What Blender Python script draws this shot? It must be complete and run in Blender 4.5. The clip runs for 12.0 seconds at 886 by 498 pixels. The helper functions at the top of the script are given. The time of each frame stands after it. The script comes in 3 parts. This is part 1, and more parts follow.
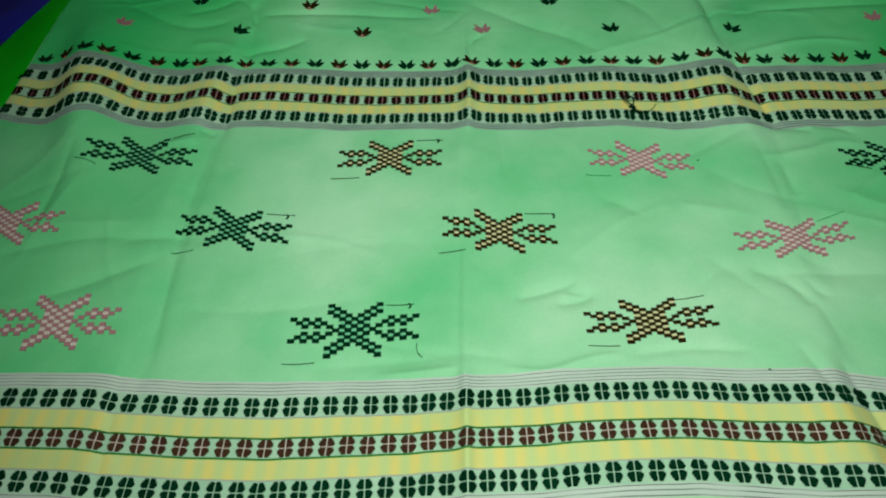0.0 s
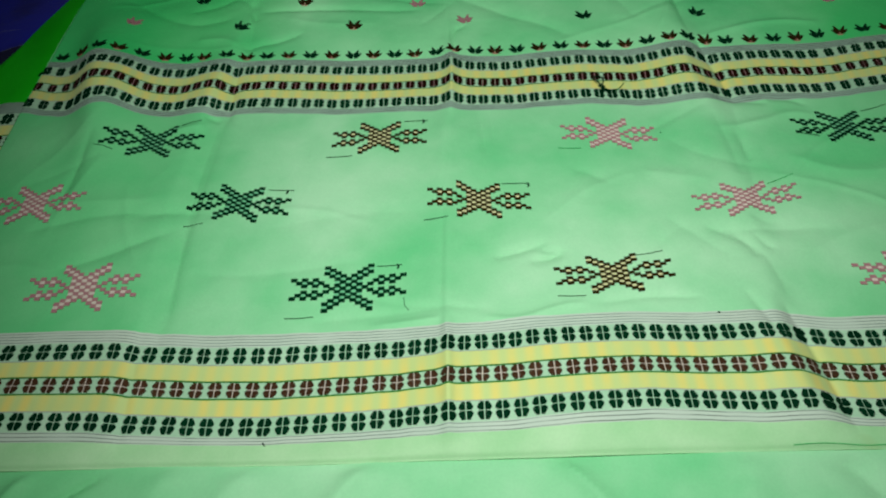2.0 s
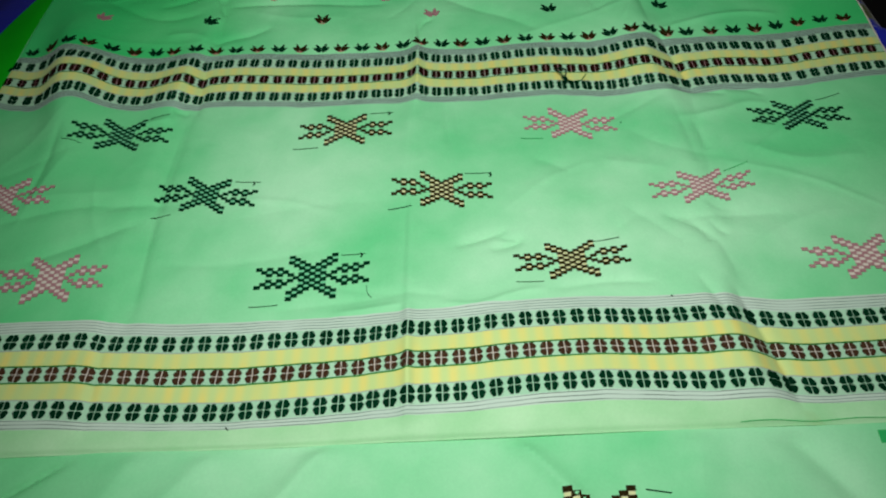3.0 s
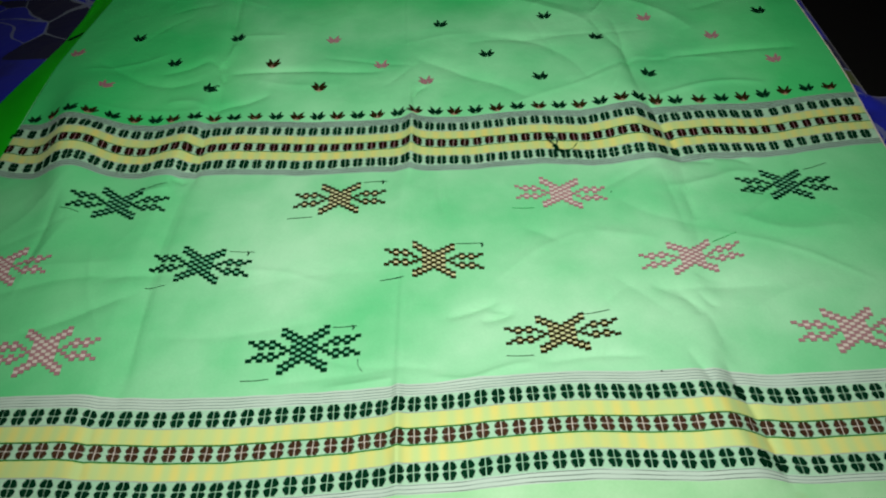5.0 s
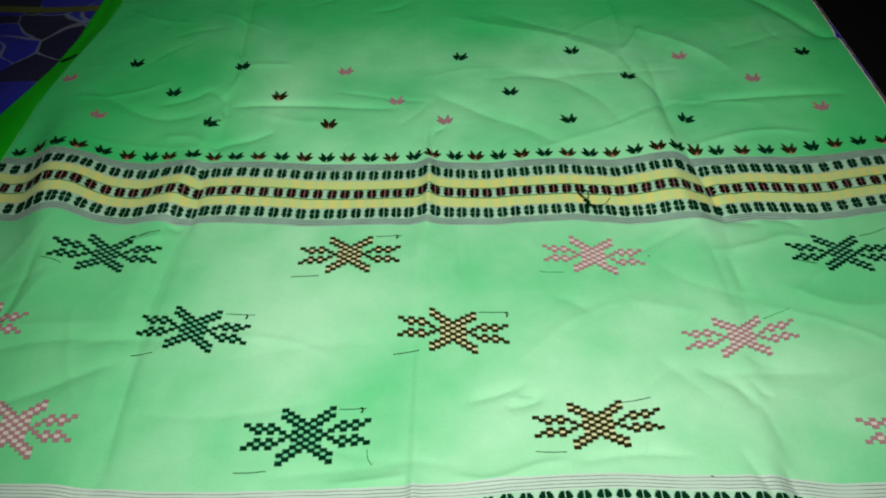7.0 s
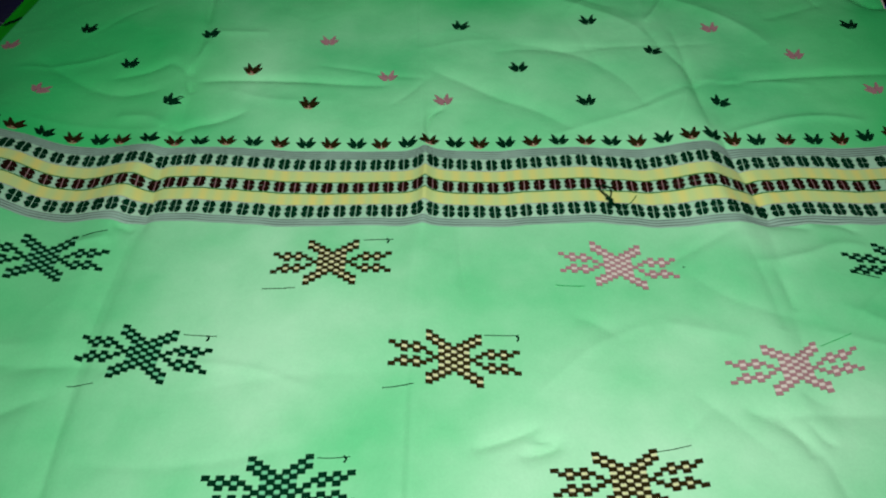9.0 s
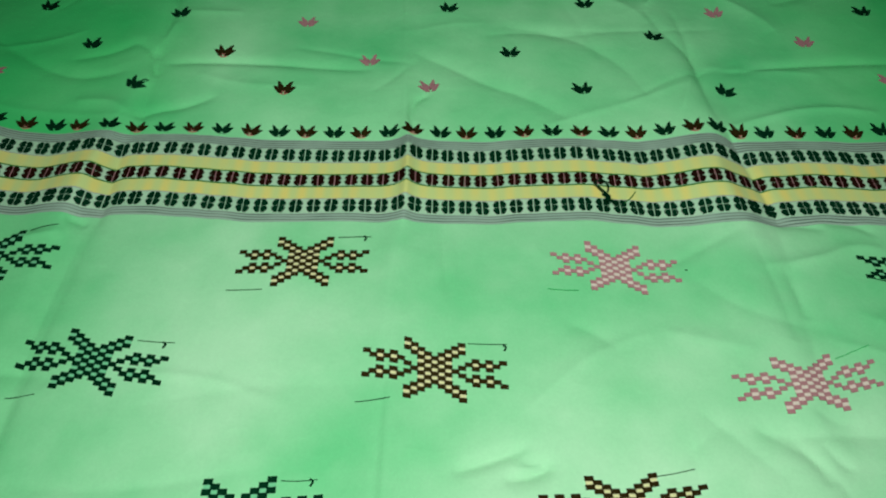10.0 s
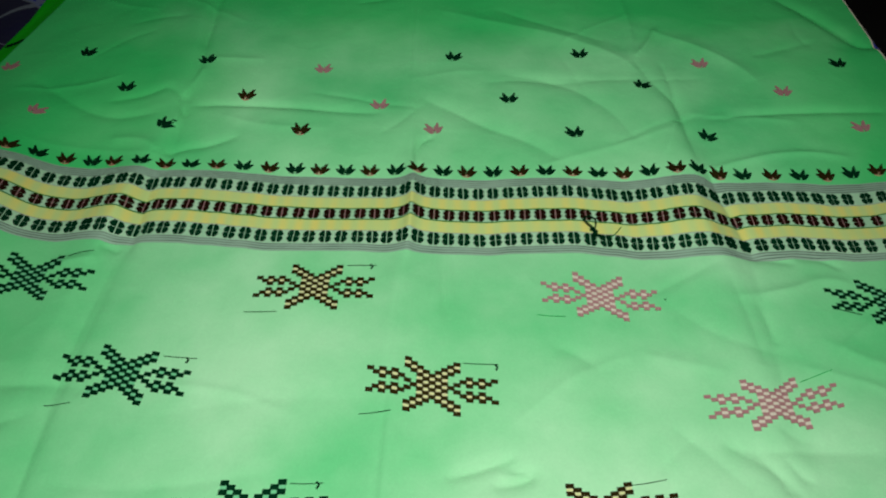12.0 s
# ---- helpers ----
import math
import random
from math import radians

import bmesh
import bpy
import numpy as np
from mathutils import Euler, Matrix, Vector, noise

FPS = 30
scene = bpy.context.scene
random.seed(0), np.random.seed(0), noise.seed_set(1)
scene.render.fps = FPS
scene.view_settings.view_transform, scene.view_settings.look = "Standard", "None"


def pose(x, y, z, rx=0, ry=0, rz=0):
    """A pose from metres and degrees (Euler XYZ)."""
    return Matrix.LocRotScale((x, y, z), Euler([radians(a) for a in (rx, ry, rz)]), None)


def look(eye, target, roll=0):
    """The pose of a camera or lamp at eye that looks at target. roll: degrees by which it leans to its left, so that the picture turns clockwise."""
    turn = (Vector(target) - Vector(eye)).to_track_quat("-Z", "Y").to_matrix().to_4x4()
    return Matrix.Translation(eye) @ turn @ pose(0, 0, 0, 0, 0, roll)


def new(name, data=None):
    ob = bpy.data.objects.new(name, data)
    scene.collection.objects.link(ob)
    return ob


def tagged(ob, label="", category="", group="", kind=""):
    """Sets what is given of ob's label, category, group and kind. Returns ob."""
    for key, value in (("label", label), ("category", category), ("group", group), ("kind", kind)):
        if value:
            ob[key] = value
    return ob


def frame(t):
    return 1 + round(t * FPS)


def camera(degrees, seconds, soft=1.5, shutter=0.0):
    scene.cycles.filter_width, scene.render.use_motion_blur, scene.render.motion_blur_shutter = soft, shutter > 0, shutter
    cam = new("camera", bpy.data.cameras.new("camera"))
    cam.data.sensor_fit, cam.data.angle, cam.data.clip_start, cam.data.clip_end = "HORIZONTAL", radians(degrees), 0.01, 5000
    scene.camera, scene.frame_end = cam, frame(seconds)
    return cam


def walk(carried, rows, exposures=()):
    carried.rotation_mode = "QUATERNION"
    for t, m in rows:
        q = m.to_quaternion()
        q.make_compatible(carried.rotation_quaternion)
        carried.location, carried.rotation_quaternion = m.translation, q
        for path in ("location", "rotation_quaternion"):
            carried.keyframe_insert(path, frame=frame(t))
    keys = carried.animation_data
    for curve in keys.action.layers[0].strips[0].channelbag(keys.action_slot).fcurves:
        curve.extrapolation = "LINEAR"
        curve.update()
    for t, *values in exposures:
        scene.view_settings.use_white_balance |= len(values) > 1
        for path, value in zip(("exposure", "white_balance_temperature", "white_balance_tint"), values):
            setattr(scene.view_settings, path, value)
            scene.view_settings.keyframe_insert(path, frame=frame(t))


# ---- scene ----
cam = camera(63.1, 12.0, soft=2.1)
PATH = [
    (0, (0.053, 0.061, 1.017), (0.011, 1.339, -0.521), -2.1),
    (0.5, (0.044, 0.03, 1.039), (-0.042, 1.306, -0.499), -3.8),
    (1, (0.044, 0.011, 1.051), (-0.058, 1.291, -0.482), -4.6),
    (1.5, (0.063, 0.007, 1.051), (0.003, 1.297, -0.476), -4.4),
    (2, (0.076, -0.011, 1.049), (0.015, 1.268, -0.487), -4.1),
    (2.5, (0.09, -0.022, 1.049), (0.06, 1.243, -0.5), -3.3),
    (2.7, (0.095, -0.027, 1.051), (0.062, 1.24, -0.496), -3.6),
    (4.3, (0.13, -0.027, 1.08), (0.105, 1.313, -0.404), -4.0),
    (4.5, (0.13, -0.02, 1.086), (0.098, 1.339, -0.381), -4.5),
    (5, (0.115, -0.006, 1.081), (0.083, 1.346, -0.393), -3.6),
    (5.5, (0.102, 0.013, 1.077), (0.056, 1.361, -0.4), -3.3),
    (6, (0.098, 0.039, 1.082), (0.044, 1.408, -0.374), -3.1),
    (6.5, (0.096, 0.067, 1.074), (0.051, 1.434, -0.385), -2.6),
    (7, (0.094, 0.093, 1.066), (0.065, 1.456, -0.397), -2.0),
    (7.2, (0.091, 0.1, 1.059), (0.062, 1.459, -0.409), -1.8),
    (9, (0.084, 0.199, 1.005), (0.084, 1.495, -0.518), -0.6),
    (9.5, (0.088, 0.225, 0.98), (0.104, 1.508, -0.554), 0.2),
    (10, (0.093, 0.239, 0.968), (0.113, 1.516, -0.57), 0.6),
    (10.5, (0.088, 0.248, 0.962), (0.073, 1.517, -0.584), -0.1),
    (11, (0.095, 0.25, 0.966), (0.073, 1.545, -0.557), -0.1),
    (11.5, (0.101, 0.226, 0.99), (0.075, 1.564, -0.497), -0.4),
    (12, (0.103, 0.197, 1.007), (0.092, 1.55, -0.465), 0.3),
]
walk(cam, [(t, look(eye, target, roll)) for t, eye, target, roll in PATH],
     exposures=((0.0, -0.30, 6550, 7), (1.0, -0.18, 6600, 8), (2.5, -0.17, 6500, 10), (4.3, -0.02, 6250, 10), (5.0, -0.02, 6550, 10), (6.5, 0.03, 6400, 10),
                (7.2, 0.03, 6550, 11), (9.0, -0.05, 6300, 12), (9.5, -0.08, 6550, 8), (10.5, -0.08, 6550, 9), (12.0, -0.14, 6750, 5)))

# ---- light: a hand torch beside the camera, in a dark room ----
world = bpy.data.worlds.new("night")
scene.world = world
world.use_nodes = True
world.node_tree.nodes["Background"].inputs[0].default_value = (0.5, 0.65, 0.8, 1)
world.node_tree.nodes["Background"].inputs[1].default_value = 0.004

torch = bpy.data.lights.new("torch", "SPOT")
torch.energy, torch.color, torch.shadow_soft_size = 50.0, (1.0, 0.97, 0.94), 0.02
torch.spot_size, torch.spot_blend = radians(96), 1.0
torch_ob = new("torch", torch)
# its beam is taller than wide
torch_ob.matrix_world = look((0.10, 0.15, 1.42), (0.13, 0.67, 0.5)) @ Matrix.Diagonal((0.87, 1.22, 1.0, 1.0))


# ---- materials ----
def material(name, base, rough=0.8, spec=0.3, sheen=0.0):
    m = bpy.data.materials.new(name)
    m.use_nodes = True
    b = m.node_tree.nodes["Principled BSDF"]
    b.inputs["Base Color"].default_value = (*base, 1)
    b.inputs["Roughness"].default_value = rough
    b.inputs["Specular IOR Level"].default_value = spec
    b.inputs["Sheen Weight"].default_value = sheen
    return m, m.node_tree, b


def wire(tree, a, b):
    tree.links.new(a, b)


def coords(tree, uv=False):
    n = tree.nodes.new("ShaderNodeTexCoord")
    return n.outputs["UV" if uv else "Object"]


def noise_tex(tree, where, scale, detail=3.0):
    n = tree.nodes.new("ShaderNodeTexNoise")
    n.inputs["Scale"].default_value, n.inputs["Detail"].default_value = scale, detail
    wire(tree, where, n.inputs["Vector"])
    return n.outputs["Fac"]


def mix(tree, fac, a, b):
    n = tree.nodes.new("ShaderNodeMix")
    n.data_type = "RGBA"
    if isinstance(fac, float):
        n.inputs[0].default_value = fac
    else:
        wire(tree, fac, n.inputs[0])
    for slot, c in ((6, a), (7, b)):
        if isinstance(c, tuple):
            n.inputs[slot].default_value = (*c, 1)
        else:
            wire(tree, c, n.inputs[slot])
    return n.outputs[2]


def calc(tree, op, a, b=0.0, c=0.0):
    n = tree.nodes.new("ShaderNodeMath")
    n.operation = op
    for i, x in enumerate((a, b, c)):
        if isinstance(x, (int, float)):
            n.inputs[i].default_value = x
        else:
            wire(tree, x, n.inputs[i])
    return n.outputs[0]


def span(tree, x, a, b, lo=0.0, hi=1.0):
    n = tree.nodes.new("ShaderNodeMapRange")
    wire(tree, x, n.inputs[0])
    for i, value in enumerate((a, b, lo, hi)):
        n.inputs[i + 1].default_value = value
    return n.outputs[0]


def bump(tree, shader, heights, strength=0.3, distance=0.001):
    n = tree.nodes.new("ShaderNodeBump")
    n.inputs["Strength"].default_value, n.inputs["Distance"].default_value = strength, distance
    wire(tree, heights, n.inputs["Height"])
    wire(tree, n.outputs[0], shader.inputs["Normal"])


def weave(tree, where):
    """Slubs of the threads."""
    return calc(tree, "ADD", calc(tree, "MULTIPLY", noise_tex(tree, where, 900.0, 2.0), 0.3), noise_tex(tree, where, 260.0, 4.0))


def fabric(name, a, b, rough=0.62, spec=0.18, patch=7.0, dimmed=None, shows=0.8):
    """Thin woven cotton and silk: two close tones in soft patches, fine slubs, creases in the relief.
    A third, deeper colour is painted in at the sides and far end for fading light; shows: how much of it."""
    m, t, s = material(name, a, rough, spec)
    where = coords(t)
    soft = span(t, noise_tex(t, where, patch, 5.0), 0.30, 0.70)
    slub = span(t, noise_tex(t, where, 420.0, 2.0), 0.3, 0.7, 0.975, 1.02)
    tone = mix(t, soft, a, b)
    # falloff of the light put into the colour: deeper at both sides and far
    if dimmed:
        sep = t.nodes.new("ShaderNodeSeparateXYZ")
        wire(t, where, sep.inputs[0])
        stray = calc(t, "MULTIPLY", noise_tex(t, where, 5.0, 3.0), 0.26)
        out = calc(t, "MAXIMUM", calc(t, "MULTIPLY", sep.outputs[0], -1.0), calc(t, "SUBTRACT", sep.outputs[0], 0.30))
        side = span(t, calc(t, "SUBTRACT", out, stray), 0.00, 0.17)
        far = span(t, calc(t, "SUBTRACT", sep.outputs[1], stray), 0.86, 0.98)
        tone = mix(t, calc(t, "MULTIPLY", calc(t, "MAXIMUM", side, far), shows), tone, dimmed)
    n = t.nodes.new("ShaderNodeVectorMath")
    n.operation = "SCALE"
    wire(t, tone, n.inputs[0])
    wire(t, slub, n.inputs["Scale"])
    wire(t, n.outputs[0], s.inputs["Base Color"])
    # soft crumple, and the sharp lines where the cloth was pressed flat
    ridge = calc(t, "POWER", calc(t, "SUBTRACT", 1.0, calc(t, "ABSOLUTE", calc(t, "MULTIPLY_ADD", noise_tex(t, where, 8.5, 2.5), 2.6, -1.3))), 3.0)
    crumple = calc(t, "ADD", calc(t, "MULTIPLY", noise_tex(t, where, 34.0, 4.0), 1.5), calc(t, "MULTIPLY", weave(t, where), 0.035))
    bump(t, s, calc(t, "ADD", crumple, calc(t, "MULTIPLY", ridge, 0.9)), 0.32, 0.0020)
    return m


def stained_fabric(name, a, b, patch):
    """The same cloth, yellowed and stained brown in places by handling."""
    m = fabric(name, a, b, patch=patch)
    t = m.node_tree
    s = t.nodes["Principled BSDF"]
    was = s.inputs["Base Color"].links[0].from_socket
    spot = span(t, noise_tex(t, coords(t), 11.0, 2.0), 0.60, 0.70, 0.0, 0.65)
    wire(t, mix(t, spot, was, (0.26, 0.30, 0.09)), s.inputs["Base Color"])
    return m


# one mint cloth twice; DEEP is the dimmer copy, with the light's falloff painted stronger
MINT = fabric("mint_cloth", (0.12, 0.55, 0.225), (0.36, 0.71, 0.43), patch=6.0, dimmed=(0.035, 0.51, 0.14), shows=0.55)
DEEP = fabric("mint_cloth_in_dim_light", (0.085, 0.55, 0.20), (0.28, 0.75, 0.38), patch=6.0, dimmed=(0.016, 0.53, 0.120))
HEM = stained_fabric("hem_cloth", (0.25, 0.58, 0.27), (0.38, 0.67, 0.38), patch=16.0)
PALE = fabric("pale_mint_weave", (0.27, 0.52, 0.33), (0.36, 0.60, 0.41), patch=20.0)
GREEN = fabric("bright_green_cloth", (0.004, 0.46, 0.006), (0.012, 0.60, 0.014), 0.7, 0.2)


def striped(name, a, b, dark, wide):
    """Greyed weft with fine dark lines along it."""
    m, t, s = material(name, (0.4, 0.5, 0.42), 0.7, 0.3, 0.1)
    where = coords(t, True)
    sep = t.nodes.new("ShaderNodeSeparateXYZ")
    wire(t, where, sep.inputs[0])
    v = calc(t, "ADD", sep.outputs[1], calc(t, "MULTIPLY", noise_tex(t, coords(t), 30.0, 1.0), 0.0012))
    saw = calc(t, "FRACT", calc(t, "DIVIDE", v, 0.0031))
    line = span(t, calc(t, "ABSOLUTE", calc(t, "SUBTRACT", saw, 0.5)), wide, 0.4 * wide)
    rough_line = calc(t, "MULTIPLY", line, span(t, noise_tex(t, coords(t), 26.0, 2.0), 0.25, 0.55, 0.25, 0.95))
    ground = mix(t, noise_tex(t, coords(t), 18.0, 3.0), a, b)
    wire(t, mix(t, rough_line, ground, dark), s.inputs["Base Color"])
    bump(t, s, weave(t, coords(t)), 0.3, 0.0008)
    return m


def checked_yellow(name):
    """Yellow weft that shows in soft blocks, one to a rosette."""
    m, t, s = material(name, (0.75, 0.75, 0.15), 0.65, 0.4, 0.1)
    where = coords(t, True)
    sep = t.nodes.new("ShaderNodeSeparateXYZ")
    wire(t, where, sep.inputs[0])
    wave = calc(t, "SINE", calc(t, "MULTIPLY", sep.outputs[0], 6.2832 / 0.0156))
    block = calc(t, "MULTIPLY", span(t, wave, -0.9, 0.9), span(t, noise_tex(t, coords(t), 24.0, 2.0), 0.3, 0.65, 0.15, 0.9))
    wire(t, mix(t, block, (0.45, 0.61, 0.22), (0.63, 0.60, 0.15)), s.inputs["Base Color"])
    bump(t, s, weave(t, coords(t)), 0.3, 0.0008)
    return m


STRIPE = striped("pale_striped_weave", (0.37, 0.52, 0.42), (0.47, 0.60, 0.50), (0.07, 0.12, 0.085), 0.15)
GREY = striped("grey_striped_weave", (0.20, 0.35, 0.265), (0.28, 0.43, 0.335), (0.025, 0.06, 0.042), 0.24)
YELLOW = checked_yellow("yellow_weave")


def yarn(name, a, b, rough=0.75):
    m, t, s = material(name, a, rough, 0.02)
    where = coords(t)
    info = t.nodes.new("ShaderNodeObjectInfo")
    f = calc(t, "ADD", calc(t, "MULTIPLY", info.outputs["Random"], 0.4), calc(t, "MULTIPLY", noise_tex(t, where, 500.0, 2.0), 0.6))
    wire(t, mix(t, f, a, b), s.inputs["Base Color"])
    bump(t, s, noise_tex(t, where, 900.0, 2.0), 0.5, 0.0006)
    return m


DARK_GREEN = yarn("dark_green_yarn", (0.0003, 0.013, 0.0048), (0.0008, 0.032, 0.0115))
MAROON = yarn("maroon_yarn", (0.006, 0.003, 0.0015), (0.020, 0.006, 0.003))
BROWN = yarn("brown_yarn", (0.012, 0.0095, 0.002), (0.028, 0.021, 0.005))
SALMON = yarn("salmon_yarn", (0.42, 0.17, 0.13), (0.55, 0.26, 0.20))
RUSSET = yarn("russet_yarn", (0.030, 0.016, 0.008), (0.060, 0.031, 0.016))
PINK = yarn("pink_yarn", (0.28, 0.145, 0.152), (0.38, 0.22, 0.225))
CREAM = yarn("cream_yarn", (0.50, 0.57, 0.28), (0.62, 0.65, 0.36))
LILAC = yarn("grey_edge_yarn", (0.25, 0.34, 0.28), (0.33, 0.38, 0.33))
ROSE = yarn("pale_rose_yarn", (0.48, 0.48, 0.40), (0.60, 0.57, 0.48))
LIGHT = yarn("light_mint_yarn", (0.10, 0.44, 0.21), (0.16, 0.54, 0.28))
BAND = yarn("mid_green_yarn", (0.02, 0.34, 0.09), (0.04, 0.42, 0.12))
LINE = yarn("green_line_yarn", (0.010, 0.12, 0.020), (0.025, 0.20, 0.035))


def print_cloth(name):
    """Navy bed linen printed with blue and olive leaves edged in pale lines."""
    m, t, s = material(name, (0.01, 0.015, 0.12), 0.75, 0.25, 0.1)
    where = coords(t)
    warp = t.nodes.new("ShaderNodeTexNoise")
    warp.inputs["Scale"].default_value = 5.0
    wire(t, where, warp.inputs["Vector"])
    off = t.nodes.new("ShaderNodeVectorMath")
    off.operation = "MULTIPLY_ADD"
    wire(t, warp.outputs["Color"], off.inputs[0])
    off.inputs[1].default_value = (0.16, 0.16, 0.0)
    wire(t, where, off.inputs[2])
    cell = t.nodes.new("ShaderNodeTexVoronoi")
    cell.inputs["Scale"].default_value = 15.0
    wire(t, off.outputs[0], cell.inputs["Vector"])
    rim = t.nodes.new("ShaderNodeTexVoronoi")
    rim.feature = "DISTANCE_TO_EDGE"
    rim.inputs["Scale"].default_value = 15.0
    wire(t, off.outputs[0], rim.inputs["Vector"])
    sep = t.nodes.new("ShaderNodeSeparateColor")
    wire(t, cell.outputs["Color"], sep.inputs[0])
    c = mix(t, calc(t, "GREATER_THAN", sep.outputs[0], 0.80), (0.002, 0.003, 0.035), (0.06, 0.085, 0.014))
    c = mix(t, calc(t, "GREATER_THAN", sep.outputs[1], 0.40), c, (0.006, 0.013, 0.32))
    c = mix(t, span(t, noise_tex(t, where, 14.0, 4.0), 0.5, 0.7, 0.0, 0.5), c, (0.004, 0.005, 0.05))
    vein = calc(t, "LESS_THAN", rim.outputs["Distance"], span(t, noise_tex(t, where, 6.0), 0.42, 0.62, 0.0, 0.05))
    wire(t, mix(t, calc(t, "MULTIPLY", vein, 0.55), c, (0.22, 0.27, 0.33)), s.inputs["Base Color"])
    bump(t, s, noise_tex(t, where, 60.0, 4.0), 0.4, 0.003)
    return m


def plain(name, a, b, rough, scale, depth=0.002):
    m, t, s = material(name, a, rough, 0.3)
    where = coords(t)
    wire(t, mix(t, noise_tex(t, where, scale, 5.0), a, b), s.inputs["Base Color"])
    bump(t, s, noise_tex(t, where, scale * 9, 4.0), 0.4, depth)
    return m


LINEN = print_cloth("printed_navy_linen")
OLIVE = plain("olive_stripe", (0.07, 0.09, 0.02), (0.12, 0.13, 0.04), 0.8, 30.0)
TICKING = plain("mattress_ticking", (0.25, 0.24, 0.22), (0.32, 0.31, 0.28), 0.9, 12.0)
TIMBER = plain("dark_timber", (0.05, 0.028, 0.014), (0.10, 0.055, 0.03), 0.55, 6.0)
PLASTER = plain("dim_plaster", (0.20, 0.20, 0.19), (0.26, 0.26, 0.24), 0.9, 3.0)
CONCRETE = plain("dark_concrete_floor", (0.010, 0.010, 0.009), (0.020, 0.019, 0.018), 0.9, 4.0)


# ---- shape of the cloth: folds, creases and wrinkles over the bed ----
BED = 0.5
LEFT, RIGHT, NEAR, FAR = -0.472, 0.659, 0.2285, 1.330


def smooth(x, a, b):
    s = np.clip((x - a) / (b - a), 0.0, 1.0)
    return s * s * (3 - 2 * s)


def lobe(d, left, right):
    """A rounded ridge whose two flanks differ in width."""
    return np.exp(-(d / np.where(d < 0, left, right)) ** 2)


WRINKLES = []


def wrinkle(height, width, *points):
    for _ in range(2):
        inner = []
        for (a, b), (c, d) in zip(points, points[1:]):
            inner += [(0.75 * a + 0.25 * c, 0.75 * b + 0.25 * d), (0.25 * a + 0.75 * c, 0.25 * b + 0.75 * d)]
        points = (points[0], *inner, points[-1])
    WRINKLES.append((height, width, points))


# upper part of the cloth
wrinkle(0.0048, 0.0160, (0.091, 1.107), (0.167, 1.073), (0.254, 1.039), (0.315, 0.998), (0.337, 0.961))
wrinkle(-0.0042, 0.0100, (0.334, 0.987), (0.354, 0.923), (0.372, 0.895), (0.370, 0.822))
wrinkle(0.0045, 0.0050, (0.338, 0.996), (0.358, 1.025), (0.375, 1.062))
wrinkle(0.0050, 0.0130, (0.368, 1.059), (0.413, 1.027), (0.459, 0.984), (0.478, 0.948))
wrinkle(-0.0060, 0.0090, (0.592, 1.116), (0.614, 1.066), (0.639, 1.018), (0.693, 1.060))
wrinkle(-0.0050, 0.0110, (0.074, 0.906), (0.107, 0.886), (0.146, 0.853), (0.189, 0.830), (0.223, 0.795))
wrinkle(-0.0030, 0.0100, (0.148, 0.938), (0.189, 0.946), (0.237, 0.939), (0.285, 0.943))
wrinkle(-0.0048, 0.0060, (0.399, 0.871), (0.491, 0.890), (0.608, 0.887))
wrinkle(0.0036, 0.0050, (0.375, 0.776), (0.410, 0.793), (0.477, 0.815), (0.537, 0.807))
wrinkle(-0.0046, 0.0080, (0.368, 0.981), (0.371, 0.924), (0.369, 0.868), (0.369, 0.791))
wrinkle(-0.0050, 0.0060, (-0.191, 0.885), (-0.159, 0.891), (-0.105, 0.889), (-0.044, 0.883), (0.022, 0.879))
wrinkle(-0.0030, 0.0060, (-0.222, 1.111), (-0.215, 1.053), (-0.209, 1.007))
wrinkle(-0.0042, 0.0060, (-0.205, 0.797), (-0.183, 0.810), (-0.159, 0.815), (-0.132, 0.831))
wrinkle(-0.0042, 0.0060, (-0.198, 0.862), (-0.207, 0.877), (-0.210, 0.902), (-0.231, 0.918))
wrinkle(0.0034, 0.0060, (-0.210, 0.902), (-0.204, 0.927), (-0.198, 0.962))
wrinkle(0.0040, 0.0060, (-0.206, 0.845), (-0.206, 0.866), (-0.206, 0.895))
wrinkle(-0.0042, 0.0040, (0.072, 0.773), (0.067, 0.799), (0.071, 0.823), (0.085, 0.834))
wrinkle(0.0034, 0.0080, (-0.270, 0.821), (-0.236, 0.820), (-0.212, 0.802))
wrinkle(-0.0034, 0.0070, (-0.293, 0.891), (-0.255, 0.903), (-0.231, 0.918))
wrinkle(-0.0036, 0.0080, (-0.395, 0.931), (-0.296, 0.857), (-0.233, 0.868))
wrinkle(-0.0030, 0.0100, (0.167, 0.956), (0.232, 0.944), (0.290, 0.890), (0.310, 0.826))
# between the two borders
wrinkle(0.0036, 0.0055, (0.365, 0.607), (0.395, 0.613), (0.423, 0.620), (0.449, 0.632), (0.476, 0.628))
wrinkle(-0.0034, 0.0110, (0.362, 0.634), (0.370, 0.583), (0.371, 0.535))
wrinkle(-0.0024, 0.0060, (0.382, 0.605), (0.387, 0.569), (0.386, 0.557))
wrinkle(-0.0026, 0.0090, (0.195, 0.553), (0.213, 0.545), (0.230, 0.530))
wrinkle(0.0024, 0.0090, (0.270, 0.545), (0.297, 0.538), (0.336, 0.527))
wrinkle(-0.0042, 0.0090, (0.315, 0.462), (0.339, 0.456), (0.392, 0.459), (0.436, 0.458))
wrinkle(-0.0034, 0.0070, (0.339, 0.456), (0.352, 0.439), (0.355, 0.421))
wrinkle(-0.0034, 0.0060, (0.360, 0.452), (0.368, 0.436), (0.376, 0.433))
